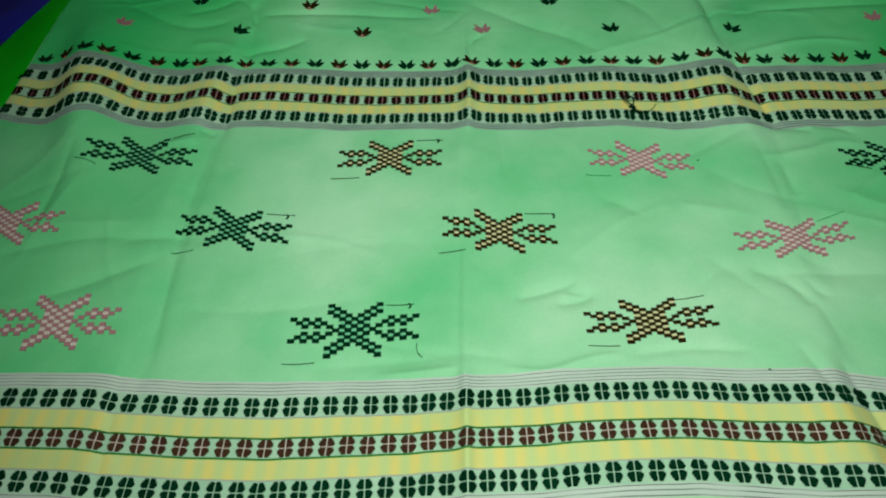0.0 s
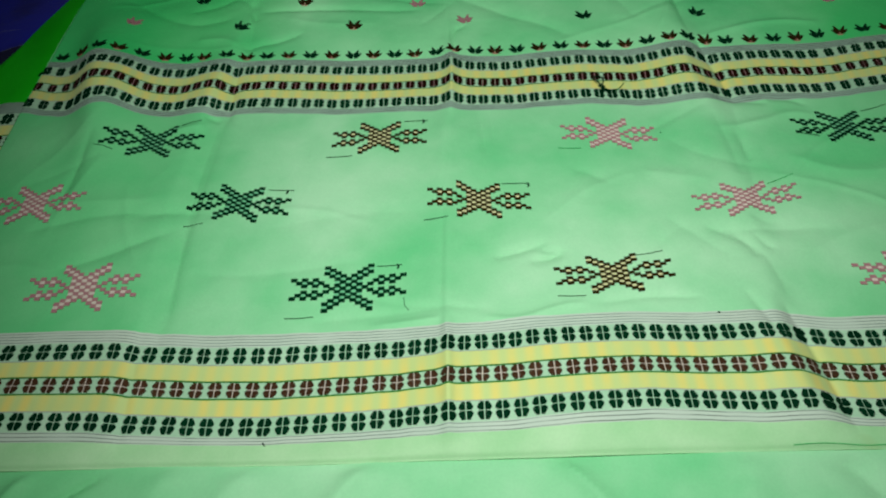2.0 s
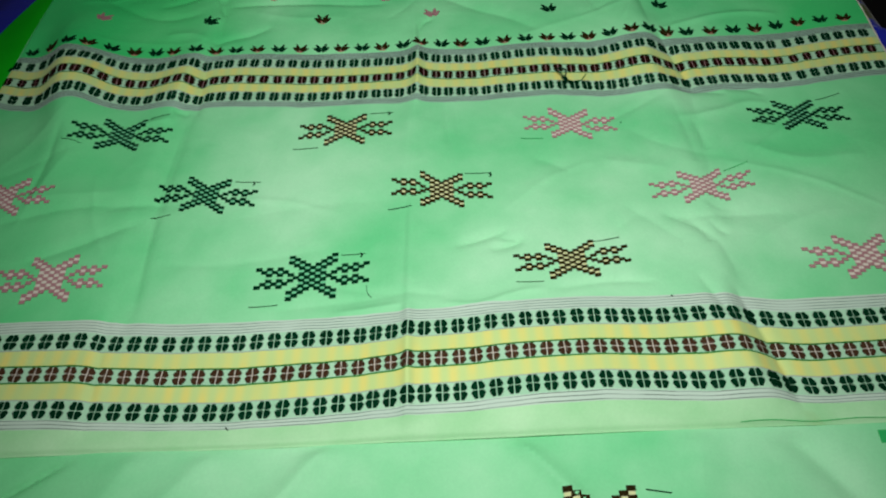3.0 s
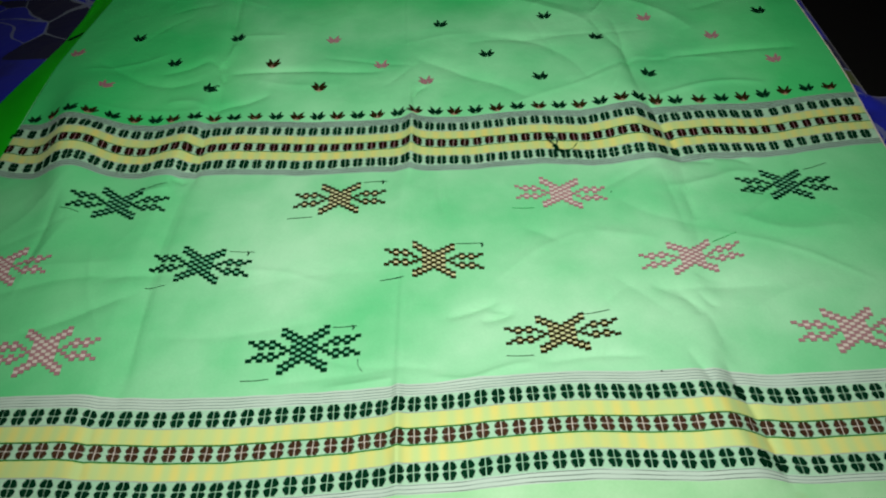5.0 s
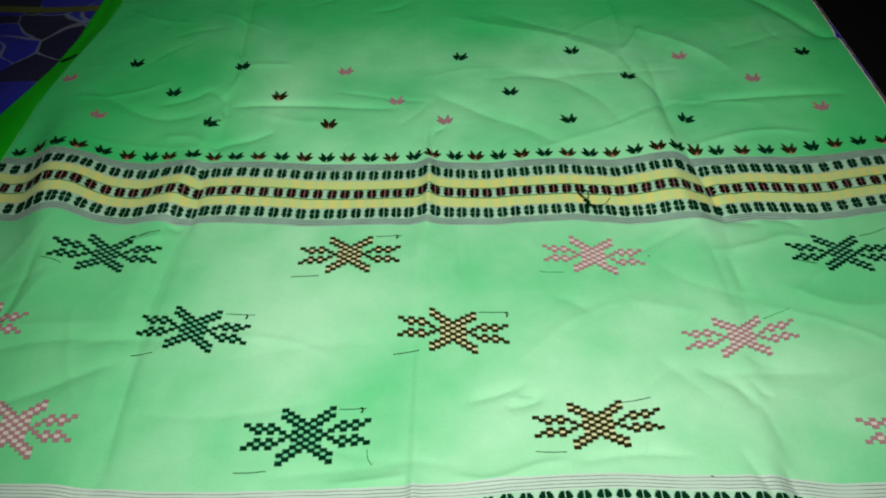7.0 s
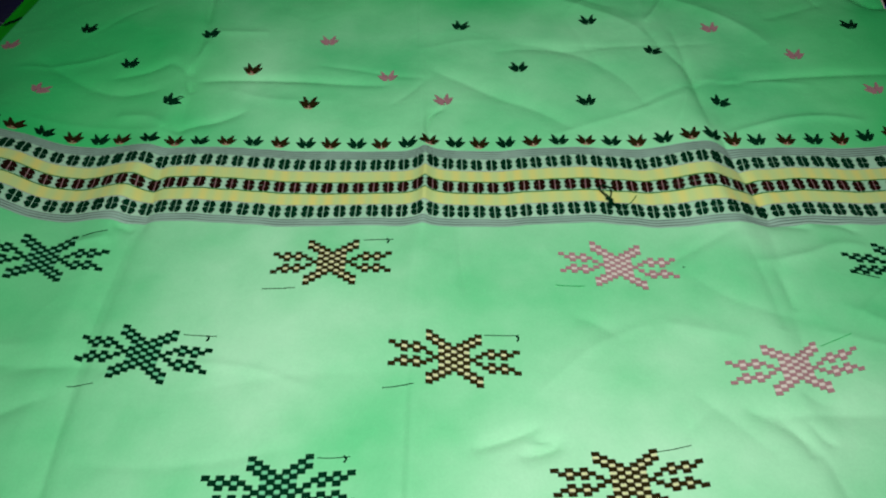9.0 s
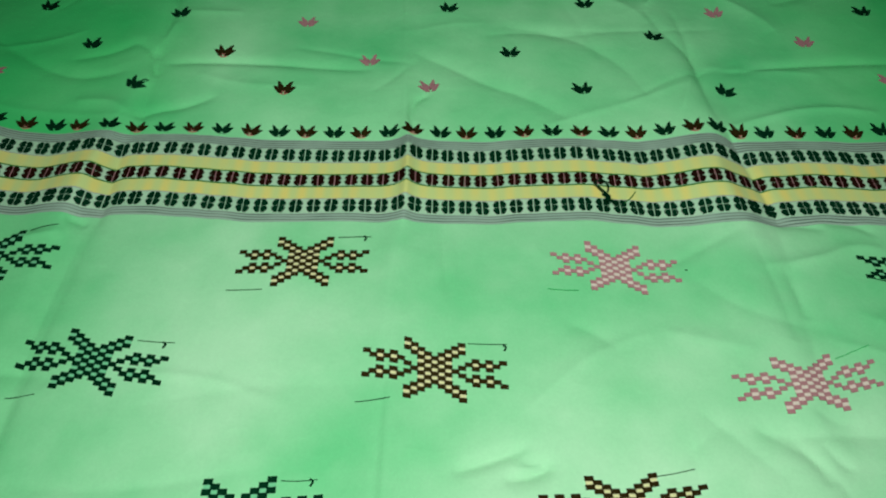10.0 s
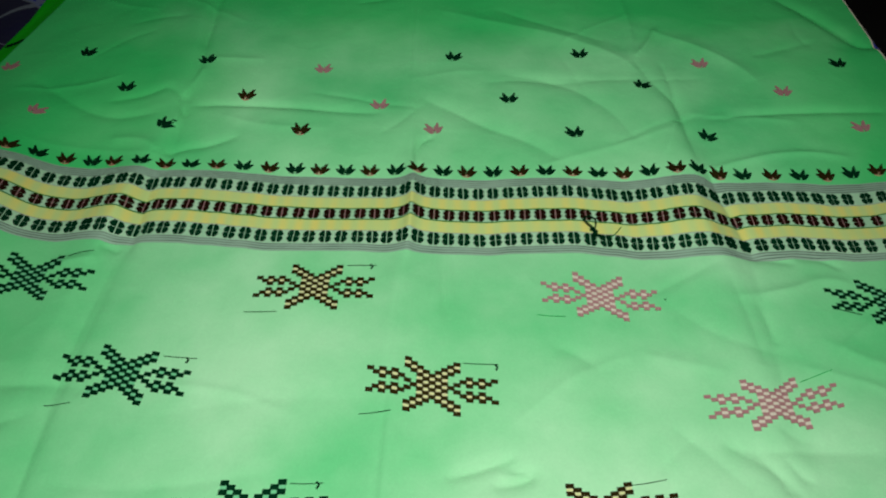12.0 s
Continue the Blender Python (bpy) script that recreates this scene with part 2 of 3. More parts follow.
wrinkle(-0.0024, 0.0080, (0.363, 0.477), (0.377, 0.467), (0.394, 0.467))
wrinkle(-0.0024, 0.0090, (0.281, 0.476), (0.302, 0.457), (0.327, 0.425))
wrinkle(-0.0048, 0.0050, (0.104, 0.433), (0.130, 0.441), (0.156, 0.450))
wrinkle(-0.0052, 0.0055, (0.138, 0.427), (0.154, 0.429), (0.172, 0.436), (0.151, 0.440))
wrinkle(-0.0018, 0.0030, (0.099, 0.656), (0.100, 0.615), (0.102, 0.582))
wrinkle(-0.0030, 0.0080, (-0.268, 0.502), (-0.210, 0.512), (-0.189, 0.502))
wrinkle(-0.0030, 0.0090, (0.319, 0.463), (0.362, 0.433), (0.369, 0.380))
wrinkle(0.0026, 0.0100, (0.353, 0.380), (0.419, 0.437), (0.491, 0.459))
wrinkle(-0.0034, 0.008, (-0.383, 0.489), (-0.311, 0.509), (-0.225, 0.507))
wrinkle(-0.0040, 0.008, (-0.330, 0.435), (-0.280, 0.455), (-0.225, 0.480))
wrinkle(-0.0030, 0.007, (-0.066, 0.364), (-0.014, 0.370), (0.050, 0.372))
wrinkle(0.0018, 0.012, (-0.420, 0.560), (-0.349, 0.662))
wrinkle(-0.0060, 0.010, (0.560, 1.150), (0.591, 1.114), (0.638, 1.031))
wrinkle(0.0036, 0.0035, (-0.013, 0.357), (0.019, 0.358), (0.051, 0.360))
wrinkle(0.0036, 0.0036, (0.091, 0.360), (0.122, 0.354), (0.162, 0.370), (0.184, 0.373))
wrinkle(-0.0030, 0.0040, (0.196, 0.373), (0.250, 0.382), (0.290, 0.376))
wrinkle(-0.0034, 0.0050, (0.331, 0.378), (0.341, 0.348), (0.346, 0.330))
wrinkle(0.0015, 0.0060, (-0.331, 0.588), (-0.350, 0.543), (-0.361, 0.485))
wrinkle(-0.0034, 0.0060, (-0.210, 0.647), (-0.216, 0.516), (-0.204, 0.365))
wrinkle(-0.0030, 0.0060, (-0.350, 0.634), (-0.356, 0.559), (-0.361, 0.520))
wrinkle(0.0034, 0.0050, (-0.266, 0.637), (-0.246, 0.640), (-0.224, 0.646))
wrinkle(-0.0040, 0.0040, (-0.227, 0.660), (-0.217, 0.660), (-0.209, 0.655))
wrinkle(-0.0034, 0.0050, (0.378, 0.661), (0.406, 0.656), (0.431, 0.651))
wrinkle(-0.0030, 0.0040, (0.476, 0.645), (0.460, 0.657), (0.434, 0.658))
# pressed fold lines
wrinkle(0.0036, 0.0040, (0.0575, 0.240), (0.0580, 0.300), (0.0570, 0.362))
wrinkle(0.0036, 0.0040, (0.0660, 0.655), (0.0670, 0.710), (0.0670, 0.765))
wrinkle(-0.0044, 0.0055, (0.3850, 0.240), (0.3780, 0.300), (0.3620, 0.362))
wrinkle(-0.0060, 0.0065, (0.3960, 0.655), (0.3890, 0.710), (0.3770, 0.775))
wrinkle(-0.0036, 0.0050, (-0.2150, 0.240), (-0.2200, 0.300), (-0.2250, 0.362))
wrinkle(-0.0050, 0.0060, (-0.2000, 0.655), (-0.2030, 0.705), (-0.2060, 0.765))
wrinkle(-0.0024, 0.0045, (0.051, 0.340), (0.055, 0.500), (0.062, 0.680))
wrinkle(-0.0022, 0.0045, (0.060, 0.780), (0.054, 0.950), (0.057, 1.250))
wrinkle(-0.0018, 0.0060, (-0.208, 0.330), (-0.210, 0.450), (-0.203, 0.680))
wrinkle(-0.0026, 0.0050, (-0.196, 0.770), (-0.206, 0.950), (-0.222, 1.250))
wrinkle(-0.0015, 0.0070, (0.390, 0.660), (0.385, 0.560), (0.372, 0.470))
wrinkle(0.0024, 0.0060, (0.330, 0.980), (0.345, 1.060), (0.340, 1.160))
wrinkle(-0.0012, 0.003, (0.110, 0.655), (0.112, 0.600))
wrinkle(-0.0022, 0.010, (0.300, 0.600), (0.340, 0.560), (0.400, 0.545))
wrinkle(0.0035, 0.010, (0.430, 0.560), (0.480, 0.530), (0.560, 0.535))
wrinkle(-0.0016, 0.012, (-0.130, 0.480), (-0.050, 0.500), (0.040, 0.498))


dice = random.Random(7)
for n in range(46):
    u, v = dice.uniform(-0.44, 0.62), dice.uniform(0.79, 1.25) if n < 30 else dice.uniform(0.37, 0.65)
    turn, reach = dice.gauss(0.0, 0.7), dice.uniform(0.03, 0.09)
    du, dv = reach * math.cos(turn), reach * math.sin(turn)
    wrinkle(dice.choice((-1, 1)) * dice.uniform(0.0010, 0.0021), dice.uniform(0.004, 0.007), (u - du, v - dv), (u + dice.uniform(-0.01, 0.01), v + dice.uniform(-0.015, 0.015)), (u + du, v + dv))

CELL, U0, V0 = 0.0010, -0.52, 0.18
NU, NV = 1200, 1290


def wrinkle_field():
    """All wrinkles summed on a fine grid."""
    field = np.zeros((NV, NU))
    for size, width, points in WRINKLES:
        us, vs = [q[0] for q in points], [q[1] for q in points]
        m = 3.2 * width
        i0, i1 = max(0, int((min(us) - m - U0) / CELL)), min(NU, int((max(us) + m - U0) / CELL) + 1)
        j0, j1 = max(0, int((min(vs) - m - V0) / CELL)), min(NV, int((max(vs) + m - V0) / CELL) + 1)
        if i1 <= i0 or j1 <= j0:
            continue
        u, v = np.meshgrid(U0 + CELL * np.arange(i0, i1), V0 + CELL * np.arange(j0, j1))
        best, far, n = np.full(u.shape, 9.0), np.zeros(u.shape), len(points) - 1
        for i in range(n):
            (ax, ay), (bx, by) = points[i], points[i + 1]
            s = np.clip(((u - ax) * (bx - ax) + (v - ay) * (by - ay)) / ((bx - ax) ** 2 + (by - ay) ** 2), 0, 1)
            d = np.hypot(u - ax - s * (bx - ax), v - ay - s * (by - ay))
            far = np.where(d < best, (i + s) / n, far)
            best = np.minimum(d, best)
        crease = 0.55 * np.exp(-(best / (1.25 * width)) ** 2) + 0.75 * np.exp(-(np.sqrt(best ** 2 + 0.0011 ** 2) - 0.0011) / (0.6 * width))
        field[j0:j1, i0:i1] += 0.62 * size * crease * np.sin(np.pi * np.clip(0.08 + 0.84 * far, 0, 1))
    return field


FIELD = wrinkle_field()


def wrinkles(u, v):
    a, b = np.clip((u - U0) / CELL, 0, NU - 1.001), np.clip((v - V0) / CELL, 0, NV - 1.001)
    i, j = a.astype(int), b.astype(int)
    x, y = a - i, b - j
    return (FIELD[j, i] * (1 - x) + FIELD[j, i + 1] * x) * (1 - y) + (FIELD[j + 1, i] * (1 - x) + FIELD[j + 1, i + 1] * x) * y


SLACK = []
for n in range(16):
    turn, pace = dice.uniform(0, math.pi), 13.0 * 1.17 ** n
    SLACK.append((pace * math.cos(turn), pace * math.sin(turn), dice.uniform(0, 6.28), 0.016 / pace ** 1.12))


def height(u, v):
    u, v = np.asarray(u, float), np.asarray(v, float)
    # the large ridge at one side of the upper border
    h = 0.029 * lobe(u + 0.368 + 0.25 * (v - 0.72), 0.033, 0.046) * np.exp(-((v - 0.73) / 0.13) ** 2)
    # the three creases of the folded bolt
    c = -0.212 + 0.012 * np.sin(9 * v)
    h += (0.003 + 0.008 * np.exp(-((v - 0.72) / 0.07) ** 2)) * lobe(u - c + 0.016, 0.030, 0.012)
    c = 0.0575 + 0.010 * np.exp(-((v - 0.73) / 0.09) ** 2)
    d = u - c
    h += (0.0045 + 0.004 * np.exp(-((v - 0.73) / 0.09) ** 2)) * np.exp(-(np.sqrt(d * d + 0.0035 ** 2) - 0.0035) / 0.010)
    h += 0.010 * np.exp(-((v - 0.30) / 0.09) ** 2) * np.where(d < 0, np.exp(-(d / 0.045) ** 2), np.exp(-(d / 0.16) ** 2))
    c = 0.372 - 0.012 * np.exp(-((v - 0.72) / 0.05) ** 2) - 0.018 * np.exp(-((v - 0.33) / 0.07) ** 2)
    h += (0.004 + 0.009 * np.exp(-((v - 0.73) / 0.09) ** 2) + 0.009 * np.exp(-((v - 0.30) / 0.08) ** 2)) * (1 - smooth(v, 0.9, 1.05)) * lobe(u - c + 0.012, 0.045, 0.020)
    h = h + wrinkles(u, v)
    # slack of the cloth
    for au, av, shift, size in SLACK:
        h += size * np.sin(au * u + av * v + shift)
    return np.maximum(h, -0.0060)


# how far each border sways off its line across the cloth, every 3 cm from u = -0.46, in mm
FAR_SWAY = (9.0, 2.4, -2.4, -2.5, 2.8, 0.8, 2.2, 5.3, 4.9, 9.1, 9.4, 6.7, 3.8, 0.5, 0.8, 1.8, 2.5, 0.8, 0.9, 0.3, -0.3, 2.7, 4.2, 6.1, 4.0, -1.0, -3.2, -3.0, -1.3, 0.0, 2.1, 0.4, -3.0, -2.8, 0.7, 3.9, 6.3)
NEAR_SWAY = (1.0, 1.0, 1.0, 1.0, 1.0, 0.9, 0.8, 0.8, -1.0, -0.2, -0.5, 0.3, 0.5, 2.1, 2.9, 1.8, -0.3, -2.2, -0.6, -0.8, 0.5, 0.8, 0.5, 1.0, 0.9, 0.4, -1.9, -2.4, -1.8, -3.0, -2.3, -2.4, -2.4, -2.4, -2.4, -2.4, -2.4)


def sway(u, line):
    k = np.clip((u + 0.46) / 0.03, 0, len(line) - 1.001)
    i = k.astype(int)
    a = np.asarray(line)
    return 0.001 * (a[i] + (a[i + 1] - a[i]) * smooth(k - i, 0.0, 1.0))


def drift(u, v):
    """How far the weave is pulled out of line, away from the near hem."""
    u = np.asarray(u, float)
    up = 0.018 * smooth(-u, 0.20, 0.46) + 0.004 * smooth(-u, -0.05, 0.2) - 0.005 * np.exp(-((u - 0.265) / 0.05) ** 2) + 0.006 * smooth(u, 0.47, 0.60)
    low = 0.010 * smooth(-u, 0.05, 0.32) + 0.004 * smooth(u, 0.05, 0.16) + 0.004 * np.exp(-((u - 0.22) / 0.06) ** 2) - 0.003 * smooth(u, 0.36, 0.40)
    v = np.asarray(v, float)
    low = low - smooth(-u, -0.05, 0.06) * (0.0028 + 0.045 * np.clip(0.331 - v, 0, 0.07))
    w = smooth(v, 0.36, 0.66)
    pull = (low * (1 - w) + up * w) * smooth(v, 0.22, 0.26)
    pull = pull + sway(u, FAR_SWAY) * smooth(v, 0.62, 0.66) * (1 - smooth(v, 0.745, 0.80))
    return pull + sway(u, NEAR_SWAY) * smooth(v, 0.235, 0.255) * (1 - smooth(v, 0.345, 0.375))


def cloth(u, v):
    """Place in the room of the point (u, v) of the upper cloth."""
    u, v = np.asarray(u, float), np.asarray(v, float)
    y = v + drift(u, v)
    z = height(u, y) * (0.06 + 0.94 * smooth(v, 0.226, 0.262))
    z = z - 0.0034 * (1 - smooth(v, NEAR, NEAR + 0.004)) - 0.030 * smooth(u, RIGHT - 0.005, RIGHT) - 0.010 * smooth(-u, -LEFT - 0.010, -LEFT)
    x = u + 0.034 * smooth(v, 0.88, 1.20) * smooth(-u, 0.20, 0.47) - 0.016 * (1 - smooth(v, 0.60, 0.85)) * smooth(u, 0.40, 0.648)
    return np.stack([x, y + 0 * u, BED + z], -1)


def under(u, v):
    """The lower cloth, which shows past the near hem and at one side."""
    u, v = np.asarray(u, float), np.asarray(v, float)
    z = BED - 0.0036 - 0.0044 * smooth(v, 0.226, 0.25) + 0.0012 * np.sin(19 * u + 8 * v) * np.sin(13 * v - 7 * u)
    folds = sum(h * np.exp(-np.abs((u - c - lean * (v - 0.2)) / w) ** 1.5)
                for h, c, lean, w in ((0.006, -0.300, 0.6, 0.010), (-0.005, -0.262, 1.6, 0.008), (0.004, -0.180, 0.5, 0.020), (0.004, -0.125, 0.9, 0.016), (0.007, -0.030, 0.8, 0.016),
                                      (-0.004, 0.060, 0.3, 0.020), (0.006, 0.170, -0.9, 0.012), (0.004, 0.290, 0.2, 0.022), (-0.007, 0.385, -0.7, 0.016)))
    z = z + folds * (1 - smooth(v, 0.214, 0.230)) * smooth(v, 0.02, 0.08)
    z = z - 0.010 * smooth(-u, 0.49, 0.54)
    return np.stack([u + 0 * v, v + 0 * u, z], -1)


def green_edge(v):
    return np.interp(v, [0.3, 0.75, 0.88, 0.93, 1.0, 1.06, 1.14, 1.25, 1.45], [-0.625, -0.598, -0.562, -0.550, -0.529, -0.514, -0.504, -0.504, -0.500])


def green(s, v):
    """The bright green cloth under both: s runs from its outer edge (0) inwards (1)."""
    s, v = np.asarray(s, float), np.asarray(v, float)
    a = green_edge(v)
    u = a + (-0.40 - a) * s
    z = 0.4655 + 0.0185 * smooth(s, 0.0, 0.62) - 0.006 * np.exp(-(s / 0.05) ** 2) + 0.002 * np.sin(15 * v) * np.sin(6 * s)
    return np.stack([u, v + 0 * s, z], -1)


def normals(surface, u, v, e=0.0018):
    a = surface(u + e, v) - surface(u - e, v)
    b = surface(u, v + e) - surface(u, v - e)
    n = np.cross(a, b)
    return n / np.linalg.norm(n, axis=-1, keepdims=True)


# ---- mesh helpers ----
def link(name, mesh, mats, parent, label=""):
    for m in mats:
        mesh.materials.append(m)
    ob = new(name, mesh)
    if parent is not None:
        ob.parent = parent
    if label:
        ob["label"] = label
    return ob


def empty(name, label, category, group="", kind=""):
    return tagged(new(name), label, category, group, kind)


def sheet(name, surface, u0, u1, v0, v1, step, mat, parent, label=""):
    """A piece of cloth between two pairs of threads, its weave laid out in metres."""
    nu, nv = max(2, round((u1 - u0) / step)), max(1, round((v1 - v0) / step))
    uu, vv = np.meshgrid(np.linspace(u0, u1, nu + 1), np.linspace(v0, v1, nv + 1))
    uu, vv = uu.ravel(), vv.ravel()
    places, turned = surface(uu, vv), normals(surface, uu, vv)
    i = (np.arange(nv)[:, None] * (nu + 1) + np.arange(nu)[None]).ravel()
    faces = np.stack([i, i + 1, i + nu + 2, i + nu + 1], 1)
    me = bpy.data.meshes.new(name)
    me.from_pydata(places.tolist(), [], faces.tolist())
    layer = me.uv_layers.new(name="weave")
    layer.data.foreach_set("uv", np.stack([uu, vv], 1)[faces.ravel()].ravel())
    me.polygons.foreach_set("use_smooth", np.ones(len(faces), bool))
    me.normals_split_custom_set_from_vertices(turned.tolist())
    return link(name, me, [mat], parent, label)


def motif(name, surface, shapes, at, mats, parent, label="", lift=0.0009, rim=1.0):
    """Raised woven figure. shapes: (outline, material index); at: centre, one column and one row of the weave."""
    cu, cv, au, av, bu, bv, *pull = at
    flat, faces, which, level, known = [], [], [], [], {}
    for outline, k in shapes:
        n = len(outline)
        mx, my = sum(p[0] for p in outline) / n, sum(p[1] for p in outline) / n
        foot = []
        for x, y in outline:
            key = (round(x, 3), round(y, 3), k)
            if key not in known:
                known[key] = len(flat)
                flat.append((x, y))
                level.append(0.0001)
            foot.append(known[key])
        o = len(flat)
        flat += [(mx + rim * (x - mx), my + rim * (y - my)) for x, y in outline]
        level += [lift * (1.0 if k == 0 else 0.75)] * n
        faces.append(list(range(o, o + n)))
        which.append(k)
        for i in range(n):
            j = (i + 1) % n
            faces.append([foot[i], foot[j], o + j, o + i])
            which.append(k)
    a = np.array(flat)
    u, v = cu + a[:, 0] * au + a[:, 1] * bu, cv + a[:, 0] * av + a[:, 1] * bv
    if pull:
        v = v + pull[0] * np.maximum(a[:, 0] - 2, 0) + pull[1] * np.maximum(-a[:, 0] - 2, 0)
    places = surface(u, v) + normals(surface, u, v) * np.array(level)[:, None]
    me = bpy.data.meshes.new(name)
    me.from_pydata(places.tolist(), [], faces)
    me.polygons.foreach_set("material_index", which)
    return link(name, me, mats, parent, label)


def strand(name, surface, points, radius, mat, parent, lift=0.001, label=""):
    """A loose end of yarn that lies on the cloth."""
    pts = [Vector(surface(np.array(u), np.array(v)).tolist()) + Vector((0, 0, lift + (p[0] if p else 0))) for u, v, *p in points]
    fine = []
    for i in range(len(pts) - 1):
        a, b = pts[max(i - 1, 0)], pts[min(i + 2, len(pts) - 1)]
        for s in (0.0, 0.25, 0.5, 0.75):
            p, q = pts[i], pts[i + 1]
            fine.append(0.5 * (2 * p + (q - a) * s + (2 * a - 5 * p + 4 * q - b) * s ** 2 + (3 * p - a - 3 * q + b) * s ** 3))
    fine.append(pts[-1])
    verts, faces = [], []
    for i, p in enumerate(fine):
        d = (fine[min(i + 1, len(fine) - 1)] - fine[max(i - 1, 0)]).normalized()
        x = d.cross(Vector((0, 0, 1))).normalized()
        y = d.cross(x)
        verts += [p + radius * (math.cos(a) * x + math.sin(a) * y) for a in (0.5, 1.76, 3.0, 4.27, 5.5)]
        if i:
            o = 5 * i
            faces += [[o - 5 + k, o - 5 + (k + 1) % 5, o + (k + 1) % 5, o + k] for k in range(5)]
    faces += [[0, 1, 2, 3, 4], [len(verts) - 5 + k for k in range(5)]]
    me = bpy.data.meshes.new(name)
    me.from_pydata([tuple(p) for p in verts], [], faces)
    return link(name, me, [mat], parent, label)


def box(name, x0, x1, y0, y1, z0, z1, mat, parent=None, bevel=0.0, label=""):
    bm = bmesh.new()
    bmesh.ops.create_cube(bm, size=1)
    for p in bm.verts:
        p.co = ((x0 + x1) / 2 + p.co.x * (x1 - x0), (y0 + y1) / 2 + p.co.y * (y1 - y0), (z0 + z1) / 2 + p.co.z * (z1 - z0))
    if bevel:
        bmesh.ops.bevel(bm, geom=bm.edges[:], offset=bevel, segments=4, profile=0.5, affect="EDGES")
    me = bpy.data.meshes.new(name)
    bm.to_mesh(me)
    bm.free()
    return link(name, me, [mat], parent, label)


# ---- the room ----
def setting(ob, label, category):
    return tagged(ob, label, category, "", "structure")


setting(box("floor", -2.4, 2.6, -2.0, 3.0, -0.1, 0.0, CONCRETE), "dark bare concrete floor of the room", "floor")
setting(box("ceiling", -2.4, 2.6, -2.0, 3.0, 2.8, 2.9, PLASTER), "dim plastered ceiling of the room", "ceiling")
setting(box("wall_north", -2.4, 2.6, 3.0, 3.12, 0.0, 2.8, PLASTER), "dim plastered wall beyond the bed", "wall")
setting(box("wall_south", -2.4, 2.6, -2.12, -2.0, 0.0, 2.8, PLASTER), "dim plastered wall behind the camera", "wall")
setting(box("wall_west", -2.52, -2.4, -2.0, 3.0, 0.0, 2.8, PLASTER), "dim plastered side wall", "wall")
setting(box("wall_east", 2.6, 2.72, -2.0, 3.0, 0.0, 2.8, PLASTER), "dim plastered side wall", "wall")

# ---- the bed ----
bed = empty("bed_frame", "dark timber bed frame standing on the floor", "bed")
box("base", -1.10, 0.695, -0.62, 1.36, 0.22, 0.29, TIMBER, bed, 0.008)
for x in (-1.05, 0.645):
    for y in (-0.57, 1.31):
        box("leg", x - 0.035, x + 0.035, y - 0.035, y + 0.035, 0.0, 0.22, TIMBER, bed, 0.006)
tagged(box("mattress", -1.09, 0.690, -0.61, 1.35, 0.29, 0.452, TICKING, None, 0.03), "plain mattress under the printed sheet", "mattress")


def linen(u, v):
    """The sheet over the mattress; past the edge it hangs down."""
    u, v = np.asarray(u, float), np.asarray(v, float)
    over = np.maximum(u - 0.690, 0.0)
    x = np.where(over > 0, 0.690 + 0.030 * np.sin(np.minimum(over / 0.030, 1.5708)) + 0.012 * np.sin(31 * v) * smooth(over, 0.03, 0.2), u)
    drop = np.where(over > 0, 0.030 * (1 - np.cos(np.minimum(over / 0.030, 1.5708))) + np.maximum(over - 0.047, 0), 0)
    far = np.maximum(v - 1.34, 0.0)
    y = np.where(far > 0, 1.34 + 0.03 * np.sin(np.minimum(far / 0.03, 1.5708)), v)
    drop = drop + np.where(far > 0, 0.03 * (1 - np.cos(np.minimum(far / 0.03, 1.5708))) + np.maximum(far - 0.047, 0), 0)
    flat = (1 - smooth(over, 0, 0.02)) * (1 - smooth(far, 0, 0.02))
    z = 0.457 - drop + flat * (0.006 * smooth(u, 0.64, 0.70) * np.sin(58 * v + 9 * np.sin(11 * v)) + 0.0035 * np.abs(np.sin(9 * u + 4 * v)) ** 3 + 0.002 * np.sin(27 * v - 13 * u) * np.sin(21 * u))
    return np.stack([x, y, z], -1)


bedsheet = tagged(sheet("bedsheet", linen, -1.10, 0.93, -0.62, 1.58, 0.012, LINEN, None), "navy bed sheet printed with olive and blue leaves, over the mattress", "bed sheet")
sheet("woven_stripe", lambda u, v: linen(u, v) + np.array((0, 0, 0.0012)), -1.10, -0.46, 1.225, 1.245, 0.01, OLIVE, bedsheet, "dull olive woven stripe")

# ---- the bright green cloth at one side ----
green_cloth = empty("green_cloth", "plain bright green cloth peeping out from under the mint cloths", "cloth")
sheet("body", green, 0.0, 1.0, 0.30, 1.40, 0.012, GREEN, green_cloth)

# ---- woven figures, in columns and rows of the weave ----
def star_cells():
    dark = set()
    for c in range(0, 5):
        for r in ((c + 3), (c + 1)):
            dark |= {(c, r), (c, -r), (-c, r), (-c, -r)}
    chain = {1: (0,), 2: (1,), 3: (0,), 4: (1,), 5: (2,), 6: (1, 3), 7: (2,), 8: (1, 3), 9: (2,), 10: (3,)}
    for c, rows in chain.items():
        for r in rows:
            dark |= {(c, r), (c, -r), (-c, r), (-c, -r)}
    light = {(c, r + 1) for c, r in dark if (c, r + 2) in dark and (c, r + 1) not in dark and abs(r + 1) > 0 and (abs(c) < 5 or abs(r + 1) == 2)}
    light |= {(c, 0) for c in (0, 2, -2)}
    quad = lambda c, r, w, h: [(c - w, r - h), (c + w, r - h), (c + w, r + h), (c - w, r + h)]
    return [(quad(c, r, 0.5, 0.5), 0) for c, r in sorted(dark)], [(quad(c, r, 0.5, 0.5), 0) for c, r in sorted(light)]


